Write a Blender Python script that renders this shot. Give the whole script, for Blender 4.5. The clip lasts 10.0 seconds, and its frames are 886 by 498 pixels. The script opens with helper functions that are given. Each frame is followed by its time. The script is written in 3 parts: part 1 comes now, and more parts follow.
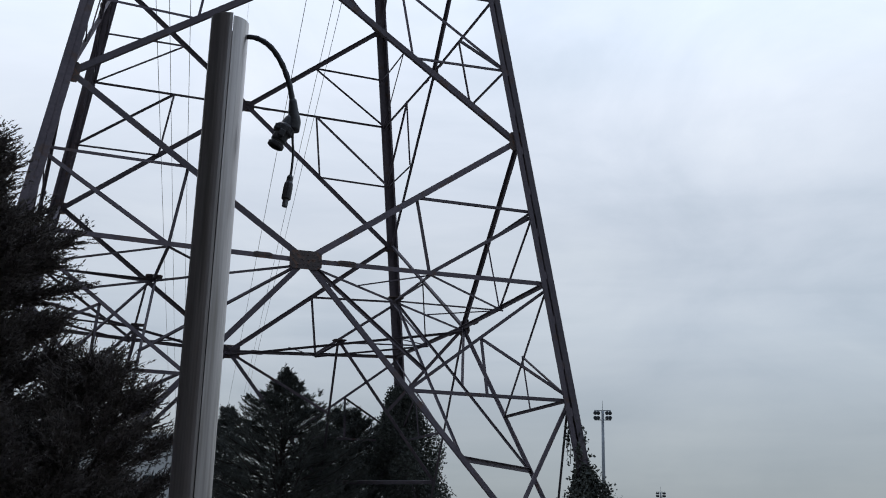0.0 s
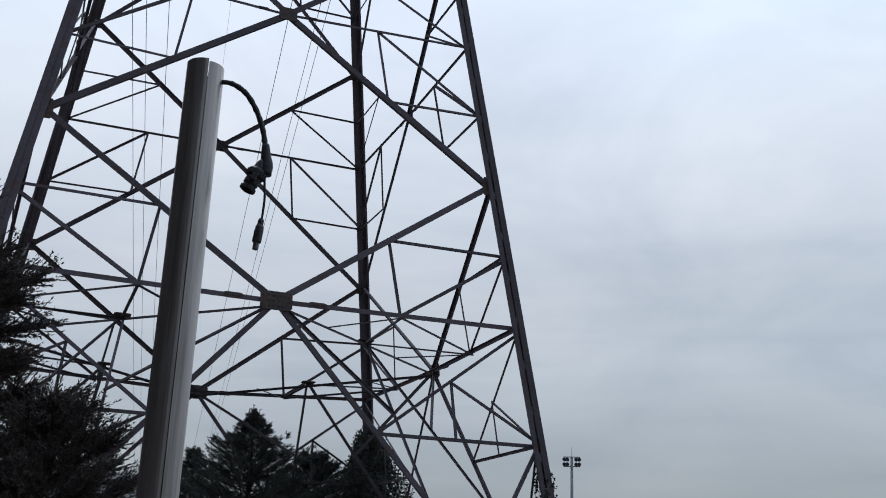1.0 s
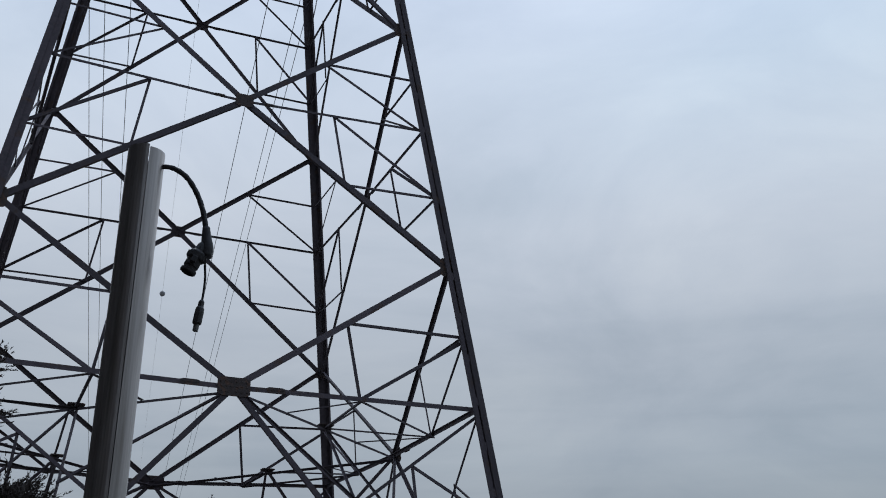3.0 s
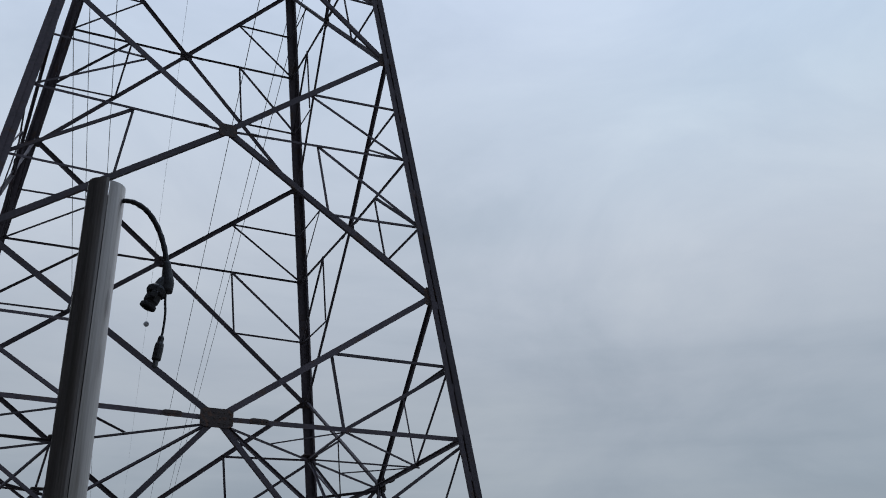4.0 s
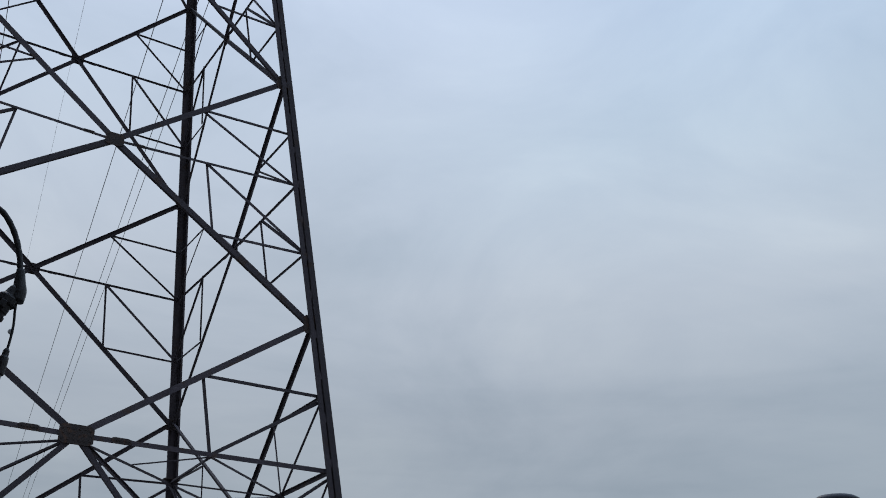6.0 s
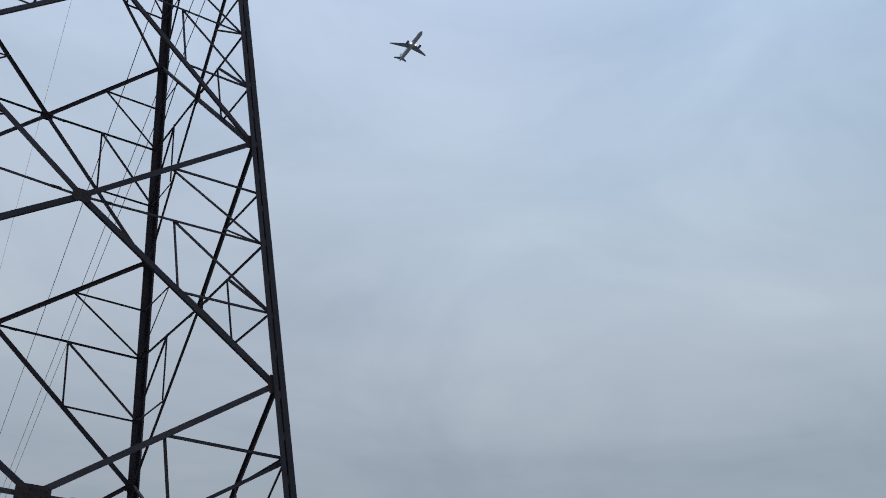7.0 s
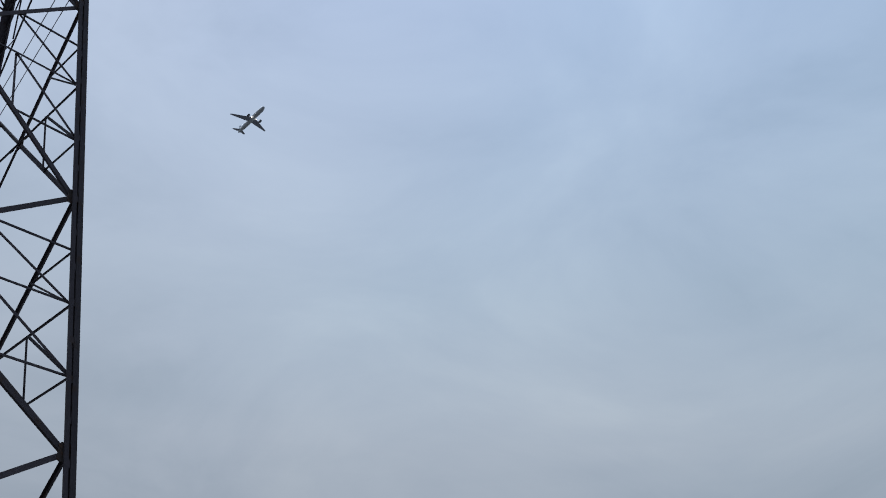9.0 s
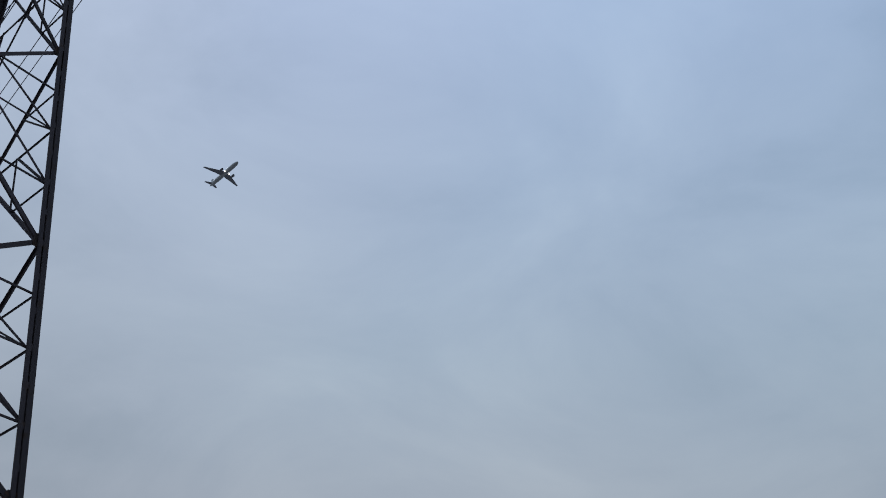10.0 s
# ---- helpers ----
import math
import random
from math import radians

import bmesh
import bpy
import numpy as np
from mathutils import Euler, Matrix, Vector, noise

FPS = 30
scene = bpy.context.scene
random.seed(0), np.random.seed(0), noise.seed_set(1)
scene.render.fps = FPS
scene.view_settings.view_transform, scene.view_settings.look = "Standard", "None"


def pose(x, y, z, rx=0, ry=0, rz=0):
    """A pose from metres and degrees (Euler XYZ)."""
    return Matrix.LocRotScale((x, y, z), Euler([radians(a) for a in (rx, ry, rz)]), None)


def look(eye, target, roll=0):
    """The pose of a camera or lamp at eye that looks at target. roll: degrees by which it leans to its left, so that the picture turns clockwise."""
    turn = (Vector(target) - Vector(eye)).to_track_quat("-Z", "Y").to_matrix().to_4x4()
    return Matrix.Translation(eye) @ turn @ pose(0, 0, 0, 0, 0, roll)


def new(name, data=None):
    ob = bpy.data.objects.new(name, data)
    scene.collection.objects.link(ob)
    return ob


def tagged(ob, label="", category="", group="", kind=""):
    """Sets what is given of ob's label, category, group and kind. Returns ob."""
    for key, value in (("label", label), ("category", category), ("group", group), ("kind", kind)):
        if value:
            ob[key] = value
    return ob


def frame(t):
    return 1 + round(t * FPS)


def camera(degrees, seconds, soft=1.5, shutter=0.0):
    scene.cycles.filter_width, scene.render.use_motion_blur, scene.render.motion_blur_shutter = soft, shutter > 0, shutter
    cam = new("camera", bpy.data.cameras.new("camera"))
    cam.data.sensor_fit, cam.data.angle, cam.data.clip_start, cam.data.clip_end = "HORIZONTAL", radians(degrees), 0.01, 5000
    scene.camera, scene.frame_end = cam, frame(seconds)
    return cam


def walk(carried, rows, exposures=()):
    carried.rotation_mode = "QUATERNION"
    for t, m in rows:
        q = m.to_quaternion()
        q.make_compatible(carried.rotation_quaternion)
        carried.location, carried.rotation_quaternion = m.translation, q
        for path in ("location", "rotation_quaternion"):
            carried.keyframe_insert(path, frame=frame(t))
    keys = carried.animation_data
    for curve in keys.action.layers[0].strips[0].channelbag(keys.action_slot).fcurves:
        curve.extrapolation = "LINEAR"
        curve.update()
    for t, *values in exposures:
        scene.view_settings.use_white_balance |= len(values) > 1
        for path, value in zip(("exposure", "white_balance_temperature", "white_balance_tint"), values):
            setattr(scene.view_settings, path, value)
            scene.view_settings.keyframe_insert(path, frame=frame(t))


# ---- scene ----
cam = camera(45.476, 10.0, soft=1.0)
PATH = [
    (0.0, pose(-0.0266, 0.0231, 1.7473, 105.328, -1.357, 0.106)),
    (0.5, pose(-0.0194, 0.0117, 1.7454, 105.803, -1.210, -1.216)),
    (1.0, pose(-0.0208, -0.0011, 1.7440, 107.721, -1.914, -1.641)),
    (1.5, pose(-0.0103, -0.0111, 1.7554, 108.766, -0.949, -2.514)),
    (2.0, pose(-0.0119, 0.0023, 1.7597, 109.924, -0.335, -1.254)),
    (2.5, pose(0.0055, -0.0405, 1.7318, 112.698, -0.388, -1.726)),
    (3.0, pose(0.0097, -0.0247, 1.7305, 112.173, -0.162, -3.323)),
    (4.3, pose(0.0541, -0.0176, 1.7457, 113.960, 0.711, -4.393)),
    (4.5, pose(0.0595, -0.0253, 1.7475, 113.891, 0.968, -5.087)),
    (5.0, pose(0.0657, -0.0119, 1.7557, 114.016, 0.969, -7.027)),
    (5.5, pose(0.0591, 0.0122, 1.7573, 114.591, 0.050, -8.098)),
    (6.0, pose(0.0566, 0.0304, 1.7659, 115.558, -1.110, -11.458)),
    (6.2, pose(0.0579, 0.0153, 1.7618, 116.620, -1.129, -12.174)),
    (7.3, pose(0.0623, -0.0107, 1.7367, 119.065, -1.096, -14.798)),
    (7.5, pose(0.0636, -0.0074, 1.7445, 118.533, -0.623, -16.708)),
    (8.0, pose(0.0656, 0.0073, 1.7756, 119.490, -0.673, -19.349)),
    (8.5, pose(0.0616, 0.0019, 1.7691, 120.592, -0.979, -21.936)),
    (9.0, pose(0.0604, 0.0034, 1.7723, 123.815, -1.213, -24.673)),
    (9.5, pose(0.0638, -0.0032, 1.7561, 126.358, -1.895, -26.406)),
    (10.0, pose(0.0633, -0.0089, 1.7403, 127.439, -2.617, -27.842)),
]
EXPOSURES = [(0, 0.08, 6650, 12), (0.5, 0.04, 6660, 12), (1.5, -0.19, 6620, 12), (2.5, -0.36, 6520, 11), (4.5, -0.54, 6510, 11), (5.5, -0.56, 6480, 11), (6.0, -0.56, 6450, 10), (7.5, -0.79, 6310, 9), (8.5, -0.80, 6310, 9), (9, -0.86, 6290, 10), (10, -1.03, 6300, 10)]
walk(cam, PATH, EXPOSURES)

# overcast sky that thins towards blue overhead; the sun is a wide soft patch behind cloud
SUN_EL, SUN_AZ = radians(50), radians(-8)
world = bpy.data.worlds.new("overcast_sky")
scene.world = world
world.use_nodes = True
wn, wl = world.node_tree.nodes, world.node_tree.links
wn.clear()


def wnode(kind, **inputs):
    n = wn.new(kind)
    for k, v in inputs.items():
        n.inputs[k.replace("_", " ")].default_value = v
    return n


def ramp(n, stops):
    e = n.color_ramp.elements
    while len(e) < len(stops):
        e.new(0.5)
    for el, (pos, col) in zip(e, stops):
        el.position, el.color = pos, (*col, 1)
    return n


coord = wn.new("ShaderNodeTexCoord")
sky = wn.new("ShaderNodeTexSky")
sky.sky_type, sky.sun_disc = "NISHITA", False
sky.sun_elevation, sky.sun_rotation = SUN_EL, SUN_AZ
sep = wn.new("ShaderNodeSeparateXYZ")
wl.new(coord.outputs["Generated"], sep.inputs[0])
height = ramp(wn.new("ShaderNodeValToRGB"), [
    (0.0, (0.292, 0.342, 0.376)), (0.10, (0.380, 0.441, 0.496)), (0.19, (0.508, 0.592, 0.678)), (0.28, (0.604, 0.692, 0.790)),
    (0.39, (0.77, 0.875, 1.0)), (0.52, (0.778, 0.956, 1.15)), (0.64, (0.80, 1.015, 1.30)), (0.78, (0.80, 1.05, 1.45)), (1.0, (0.80, 1.05, 1.46))])
wl.new(sep.outputs["Z"], height.inputs["Fac"])
squash = wn.new("ShaderNodeMapping")
squash.inputs["Scale"].default_value = (1, 1, 2.2)
wl.new(coord.outputs["Generated"], squash.inputs["Vector"])
cloud = wnode("ShaderNodeTexNoise", Scale=2.9, Detail=8.0, Roughness=0.56, Distortion=0.5)
wl.new(squash.outputs[0], cloud.inputs["Vector"])
tone = ramp(wn.new("ShaderNodeValToRGB"), [(0.30, (0.835, 0.87, 0.89)), (0.44, (0.95, 0.965, 0.975)), (0.56, (1.025, 1.028, 1.022)), (0.72, (1.14, 1.125, 1.09))])
wl.new(cloud.outputs["Fac"], tone.inputs["Fac"])
deck = wn.new("ShaderNodeMix")
deck.data_type, deck.blend_type = "RGBA", "MULTIPLY"
deck.inputs["Factor"].default_value = 1
wl.new(height.outputs["Color"], deck.inputs["A"])
wl.new(tone.outputs["Color"], deck.inputs["B"])
# long level bands low in the sky
level = wn.new("ShaderNodeMapping")
level.inputs["Scale"].default_value = (1, 1, 8)
wl.new(coord.outputs["Generated"], level.inputs["Vector"])
streak = wnode("ShaderNodeTexNoise", Scale=2.3, Detail=6.0, Roughness=0.55, Distortion=0.3)
wl.new(level.outputs[0], streak.inputs["Vector"])
bands = ramp(wn.new("ShaderNodeValToRGB"), [(0.34, (0.86, 0.885, 0.90)), (0.47, (0.97, 0.975, 0.98)), (0.64, (1.035, 1.03, 1.025))])
wl.new(streak.outputs["Fac"], bands.inputs["Fac"])
low = wn.new("ShaderNodeMapRange")
for key, value in (("From Min", 0.12), ("From Max", 0.48), ("To Min", 1.0), ("To Max", 0.0)):
    low.inputs[key].default_value = value
wl.new(sep.outputs["Z"], low.inputs["Value"])
banded = wn.new("ShaderNodeMix")
banded.data_type, banded.blend_type = "RGBA", "MULTIPLY"
wl.new(low.outputs["Result"], banded.inputs["Factor"])
wl.new(deck.outputs["Result"], banded.inputs["A"])
wl.new(bands.outputs["Color"], banded.inputs["B"])
# the sun behind the cloud warms and lifts the sky about it
toward = wn.new("ShaderNodeVectorMath")
toward.operation = "DOT_PRODUCT"
toward.inputs[1].default_value = (math.sin(SUN_AZ) * math.cos(SUN_EL), math.cos(SUN_AZ) * math.cos(SUN_EL), math.sin(SUN_EL))
wl.new(coord.outputs["Generated"], toward.inputs[0])
halo = ramp(wn.new("ShaderNodeValToRGB"), [(0.67, (0.0, 0.0, 0.0)), (0.79, (0.016, 0.003, 0.0)), (0.88, (0.024, 0.008, 0.004)), (0.94, (0.085, 0.040, 0.026)), (0.975, (0.12, 0.070, 0.050)), (1.0, (0.22, 0.16, 0.12))])
wl.new(toward.outputs["Value"], halo.inputs["Fac"])
# the cloud deck is thicker and dimmer on the side away from the sun
dimming = ramp(wn.new("ShaderNodeValToRGB"), [(0.0, (0.50, 0.50, 0.50)), (0.6, (1, 1, 1))])
wl.new(toward.outputs["Value"], dimming.inputs["Fac"])
shaded = wn.new("ShaderNodeMix")
shaded.data_type, shaded.blend_type = "RGBA", "MULTIPLY"
shaded.inputs["Factor"].default_value = 1
wl.new(banded.outputs["Result"], shaded.inputs["A"])
wl.new(dimming.outputs["Color"], shaded.inputs["B"])
lit = wn.new("ShaderNodeMix")
lit.data_type, lit.blend_type = "RGBA", "ADD"
lit.inputs["Factor"].default_value = 1
wl.new(shaded.outputs["Result"], lit.inputs["A"])
wl.new(halo.outputs["Color"], lit.inputs["B"])
above = wnode("ShaderNodeBackground", Strength=0.06)
wl.new(sky.outputs[0], above.inputs["Color"])
below = wnode("ShaderNodeBackground", Strength=1.0)
wl.new(lit.outputs["Result"], below.inputs["Color"])
cover = wnode("ShaderNodeMixShader", Fac=0.9)
out = wn.new("ShaderNodeOutputWorld")
wl.new(above.outputs[0], cover.inputs[1])
wl.new(below.outputs[0], cover.inputs[2])
wl.new(cover.outputs[0], out.inputs["Surface"])

sun = new("sun", bpy.data.lights.new("sun", "SUN"))
sun.data.energy, sun.data.angle, sun.data.color = 0.5, radians(25), (1.0, 0.96, 0.9)
sun.matrix_world = look((0, 0, 60), Vector((0, 0, 60)) - Vector((math.sin(SUN_AZ) * math.cos(SUN_EL), math.cos(SUN_AZ) * math.cos(SUN_EL), math.sin(SUN_EL))))


# ---- materials ----
def material(name, base, second, scale, rough=0.7, metal=0.0, bump=0.2, fine=6.0, third=None, spots=0.62, vary=0.0, spec=0.5):
    """Two-scale procedural surface: broad patches, fine grain, optional stains, a little difference from piece to piece."""
    m = bpy.data.materials.new(name)
    m.use_nodes = True
    n, l = m.node_tree.nodes, m.node_tree.links
    b = n["Principled BSDF"]
    b.inputs["Metallic"].default_value = metal
    b.inputs["Specular IOR Level"].default_value = spec
    co = n.new("ShaderNodeTexCoord")
    big = n.new("ShaderNodeTexNoise")
    big.inputs["Scale"].default_value, big.inputs["Detail"].default_value = scale, 4
    small = n.new("ShaderNodeTexNoise")
    small.inputs["Scale"].default_value, small.inputs["Detail"].default_value = scale * fine, 6
    l.new(co.outputs["Object"], big.inputs["Vector"])
    l.new(co.outputs["Object"], small.inputs["Vector"])
    add = n.new("ShaderNodeMath")
    add.operation = "MULTIPLY_ADD"
    add.inputs[1].default_value = 0.55
    l.new(small.outputs["Fac"], add.inputs[0])
    half = n.new("ShaderNodeMath")
    half.operation = "MULTIPLY"
    half.inputs[1].default_value = 0.45
    l.new(big.outputs["Fac"], half.inputs[0])
    l.new(half.outputs[0], add.inputs[2])
    cr = ramp(n.new("ShaderNodeValToRGB"), [(0.36, base), (0.64, second)])
    l.new(add.outputs[0], cr.inputs["Fac"])
    last = cr.outputs["Color"]
    if third:
        st = n.new("ShaderNodeTexNoise")
        st.inputs["Scale"].default_value, st.inputs["Detail"].default_value = scale * 2.3, 8
        l.new(co.outputs["Object"], st.inputs["Vector"])
        sr = ramp(n.new("ShaderNodeValToRGB"), [(spots - 0.06, (0, 0, 0)), (spots + 0.06, (1, 1, 1))])
        l.new(st.outputs["Fac"], sr.inputs["Fac"])
        mx = n.new("ShaderNodeMix")
        mx.data_type = "RGBA"
        mx.inputs["B"].default_value = (*third, 1)
        l.new(sr.outputs["Color"], mx.inputs["Factor"])
        l.new(last, mx.inputs["A"])
        last = mx.outputs["Result"]
    if vary:
        info = n.new("ShaderNodeObjectInfo")
        mr = n.new("ShaderNodeMapRange")
        mr.inputs["To Min"].default_value, mr.inputs["To Max"].default_value = 1 - vary, 1 + vary
        l.new(info.outputs["Random"], mr.inputs["Value"])
        hs = n.new("ShaderNodeHueSaturation")
        l.new(mr.outputs["Result"], hs.inputs["Value"])
        l.new(last, hs.inputs["Color"])
        last = hs.outputs["Color"]
    l.new(last, b.inputs["Base Color"])
    rr = n.new("ShaderNodeMapRange")
    rr.inputs["To Min"].default_value, rr.inputs["To Max"].default_value = max(rough - 0.12, 0.05), min(rough + 0.12, 1)
    l.new(small.outputs["Fac"], rr.inputs["Value"])
    l.new(rr.outputs["Result"], b.inputs["Roughness"])
    if bump:
        bp = n.new("ShaderNodeBump")
        bp.inputs["Strength"].default_value, bp.inputs["Distance"].default_value = bump, 0.01
        l.new(small.outputs["Fac"], bp.inputs["Height"])
        l.new(bp.outputs["Normal"], b.inputs["Normal"])
    return m


STEEL = material("weathered_steel", (0.054, 0.043, 0.051), (0.096, 0.076, 0.087), 1.6, 0.8, 0.0, 0.3, 9, (0.075, 0.046, 0.038), 0.64, 0.25)
PLATE = material("rusty_plate", (0.046, 0.035, 0.035), (0.082, 0.060, 0.053), 5, 0.85, 0.0, 0.4, 6, (0.115, 0.062, 0.044), 0.57, 0.15)
GALV = material("galvanised_steel", (0.38, 0.352, 0.342), (0.54, 0.505, 0.49), 4, 0.36, 0.9, 0.03, 6, (0.31, 0.285, 0.265), 0.60)
# rain streaks run down the post
for node in [n for n in GALV.node_tree.nodes if n.type == "TEX_NOISE"]:
    stretch = GALV.node_tree.nodes.new("ShaderNodeMapping")
    stretch.inputs["Scale"].default_value = (7.0, 7.0, 0.3)
    GALV.node_tree.links.new(node.inputs["Vector"].links[0].from_socket, stretch.inputs["Vector"])
    GALV.node_tree.links.new(stretch.outputs[0], node.inputs["Vector"])
RUBBER = material("black_rubber", (0.018, 0.016, 0.018), (0.036, 0.032, 0.034), 40, 0.6, 0, 0.15)
PLUG = material("black_plastic", (0.018, 0.016, 0.018), (0.036, 0.032, 0.034), 60, 0.5, 0, 0.1)
PLUG_GREY = material("dusty_grey_plastic", (0.018, 0.016, 0.016), (0.032, 0.028, 0.028), 60, 0.6, 0, 0.2)
NICKEL = material("dull_nickel", (0.10, 0.10, 0.10), (0.18, 0.18, 0.18), 80, 0.45, 0.7, 0.05)
BARK = material("bark", (0.025, 0.020, 0.018), (0.055, 0.044, 0.038), 8, 0.9, 0, 0.8, 5)
JUNIPER = material("juniper_foliage", (0.080, 0.068, 0.062), (0.130, 0.112, 0.100), 3, 0.9, 0, 0, 8, spec=0.1)
CONIFER = material("conifer_foliage", (0.056, 0.059, 0.055), (0.104, 0.108, 0.095), 1.5, 0.85, 0, 0, 8, spec=0.15)
IVY = material("ivy_foliage", (0.042, 0.045, 0.040), (0.082, 0.086, 0.072), 3, 0.85, 0, 0, 8, spec=0.2)
GROUND = material("rough_grass_ground", (0.08, 0.08, 0.076), (0.168, 0.162, 0.152), 0.35, 0.95, 0, 0.6, 14, (0.13, 0.11, 0.085), 0.6)
CONCRETE = material("concrete", (0.28, 0.27, 0.25), (0.40, 0.39, 0.37), 3, 0.9, 0, 0.4, 8, (0.18, 0.17, 0.15), 0.62)
RENDERED = material("pale_wall", (0.42, 0.42, 0.41), (0.52, 0.52, 0.51), 0.6, 0.9, 0, 0.15, 12)
GLASS_DARK = material("window_glass", (0.02, 0.025, 0.03), (0.03, 0.035, 0.04), 1, 0.1, 0, 0)
WIRE = material("aluminium_conductor", (0.10, 0.10, 0.105), (0.15, 0.15, 0.155), 2, 0.6, 0.5, 0)
MAST = material("painted_mast_steel", (0.16, 0.17, 0.18), (0.24, 0.25, 0.26), 0.8, 0.6, 0.2, 0.05)
BALL = material("marker_ball_paint", (0.30, 0.29, 0.30), (0.42, 0.40, 0.40), 3, 0.6, 0, 0.05)
LAMPMETAL = material("dark_lamp_paint", (0.026, 0.026, 0.036), (0.044, 0.043, 0.056), 5, 0.5, 0.1, 0.05)
OPAL = material("smoked_lamp_dome", (0.06, 0.06, 0.07), (0.09, 0.09, 0.10), 6, 0.35, 0, 0)
SKIN = material("white_aircraft_paint", (0.74, 0.75, 0.78), (0.82, 0.83, 0.85), 0.2, 0.4, 0, 0)
WINGGREY = material("grey_wing_paint", (0.38, 0.38, 0.44), (0.48, 0.48, 0.55), 0.3, 0.45, 0, 0)
DARKMETAL = material("engine_metal", (0.20, 0.20, 0.23), (0.28, 0.28, 0.31), 1, 0.4, 0.4, 0)
beam = bpy.data.materials.new("landing_light")
beam.use_nodes = True
beam.node_tree.nodes["Principled BSDF"].inputs["Emission Color"].default_value = (1, 0.95, 0.85, 1)
beam.node_tree.nodes["Principled BSDF"].inputs["Emission Strength"].default_value = 9.0


# ---- building helpers ----
def mesh_of(name, bm, mat, smooth=False):
    bmesh.ops.recalc_face_normals(bm, faces=bm.faces)
    me = bpy.data.meshes.new(name)
    bm.to_mesh(me)
    bm.free()
    me.materials.append(mat)
    if smooth:
        for f in me.polygons:
            f.use_smooth = True
    return me


def part(name, bm, mat, parent, label="", smooth=False):
    ob = new(name, mesh_of(name, bm, mat, smooth))
    ob.parent = parent
    if parent:
        ob.matrix_parent_inverse = parent.matrix_world.inverted() if parent.parent is None else Matrix()
    return tagged(ob, label) if label else ob


def empty(name, label, category, at=(0, 0, 0), group="", kind=""):
    ob = new(name)
    ob.empty_display_size = 0.2
    ob.location = at
    ob.matrix_world = Matrix.Translation(at)
    return tagged(ob, label, category, group, kind)


def prism(bm, low, high):
    """A solid between two rings of equally many points."""
    a = [bm.verts.new(p) for p in low]
    b = [bm.verts.new(p) for p in high]
    n = len(a)
    for i in range(n):
        bm.faces.new((a[i], a[(i + 1) % n], b[(i + 1) % n], b[i]))
    bm.faces.new(a[::-1])
    bm.faces.new(b)
    return bm


def box(bm, centre, size, m=None):
    m = (m or Matrix()) @ Matrix.Translation(centre) @ Matrix.Diagonal((*size, 1))
    bmesh.ops.create_cube(bm, size=1, matrix=m)
    return bm


def lathe(bm, rings, sides=16, m=None, caps=True):
    """Rings of (radius, height) about the z axis."""
    m = m or Matrix()
    loops = []
    for r, z in rings:
        loops.append([bm.verts.new(m @ Vector((r * math.cos(2 * math.pi * i / sides), r * math.sin(2 * math.pi * i / sides), z))) for i in range(sides)])
    for a, b in zip(loops, loops[1:]):
        for i in range(sides):
            bm.faces.new((a[i], a[(i + 1) % sides], b[(i + 1) % sides], b[i]))
    if caps:
        bm.faces.new(loops[0][::-1])
        bm.faces.new(loops[-1])
    return bm


def tube(bm, points, radii, sides=8):
    """A round bar along points, with a radius at each."""
    pts = [Vector(p) for p in points]
    loops, side = [], None
    for i, p in enumerate(pts):
        d = (pts[min(i + 1, len(pts) - 1)] - pts[max(i - 1, 0)]).normalized()
        if side is None:
            side = d.orthogonal().normalized()
        side = (side - d * side.dot(d)).normalized()
        up = d.cross(side)
        r = float(radii[i] if isinstance(radii, (list, tuple)) else radii)
        loops.append([bm.verts.new(p + r * (math.cos(2 * math.pi * k / sides) * side + math.sin(2 * math.pi * k / sides) * up)) for k in range(sides)])
    for a, b in zip(loops, loops[1:]):
        for i in range(sides):
            bm.faces.new((a[i], a[(i + 1) % sides], b[(i + 1) % sides], b[i]))
    bm.faces.new(loops[0][::-1])
    bm.faces.new(loops[-1])
    return bm


def smooth_path(points, steps=6):
    """A Catmull-Rom curve through points."""
    p = [Vector(a) for a in points]
    p = [2 * p[0] - p[1], *p, 2 * p[-1] - p[-2]]
    res = []
    for i in range(1, len(p) - 2):
        for k in range(steps):
            t = k / steps
            res.append(0.5 * (2 * p[i] + (p[i + 1] - p[i - 1]) * t + (2 * p[i - 1] - 5 * p[i] + 4 * p[i + 1] - p[i + 2]) * t * t
                              + (3 * p[i] - p[i - 1] - 3 * p[i + 1] + p[i + 2]) * t ** 3))
    return res + [p[-2]]


def bearing(az, el, reach):
    """A place seen from the camera's stand at that bearing and elevation (degrees), reach metres away over the ground."""
    a, e = radians(az), radians(el)
    return Vector((reach * math.sin(a), reach * math.cos(a), EYE + reach * math.tan(e)))


EYE = 1.75

# ---- ground ----
bm = bmesh.new()
bmesh.ops.create_grid(bm, x_segments=120, y_segments=120, size=2400)
for v in bm.verts:
    d = math.hypot(v.co.x, v.co.y)
    v.co.z = -0.0 if d < 60 else -min((d - 60) / 200, 1) * 1.2 + 0.8 * noise.noise(v.co / 160) * min((d - 60) / 200, 1)
tagged(new("ground", mesh_of("ground", bm, GROUND)), "rough grass and bare soil under the tower", "ground", kind="structure")

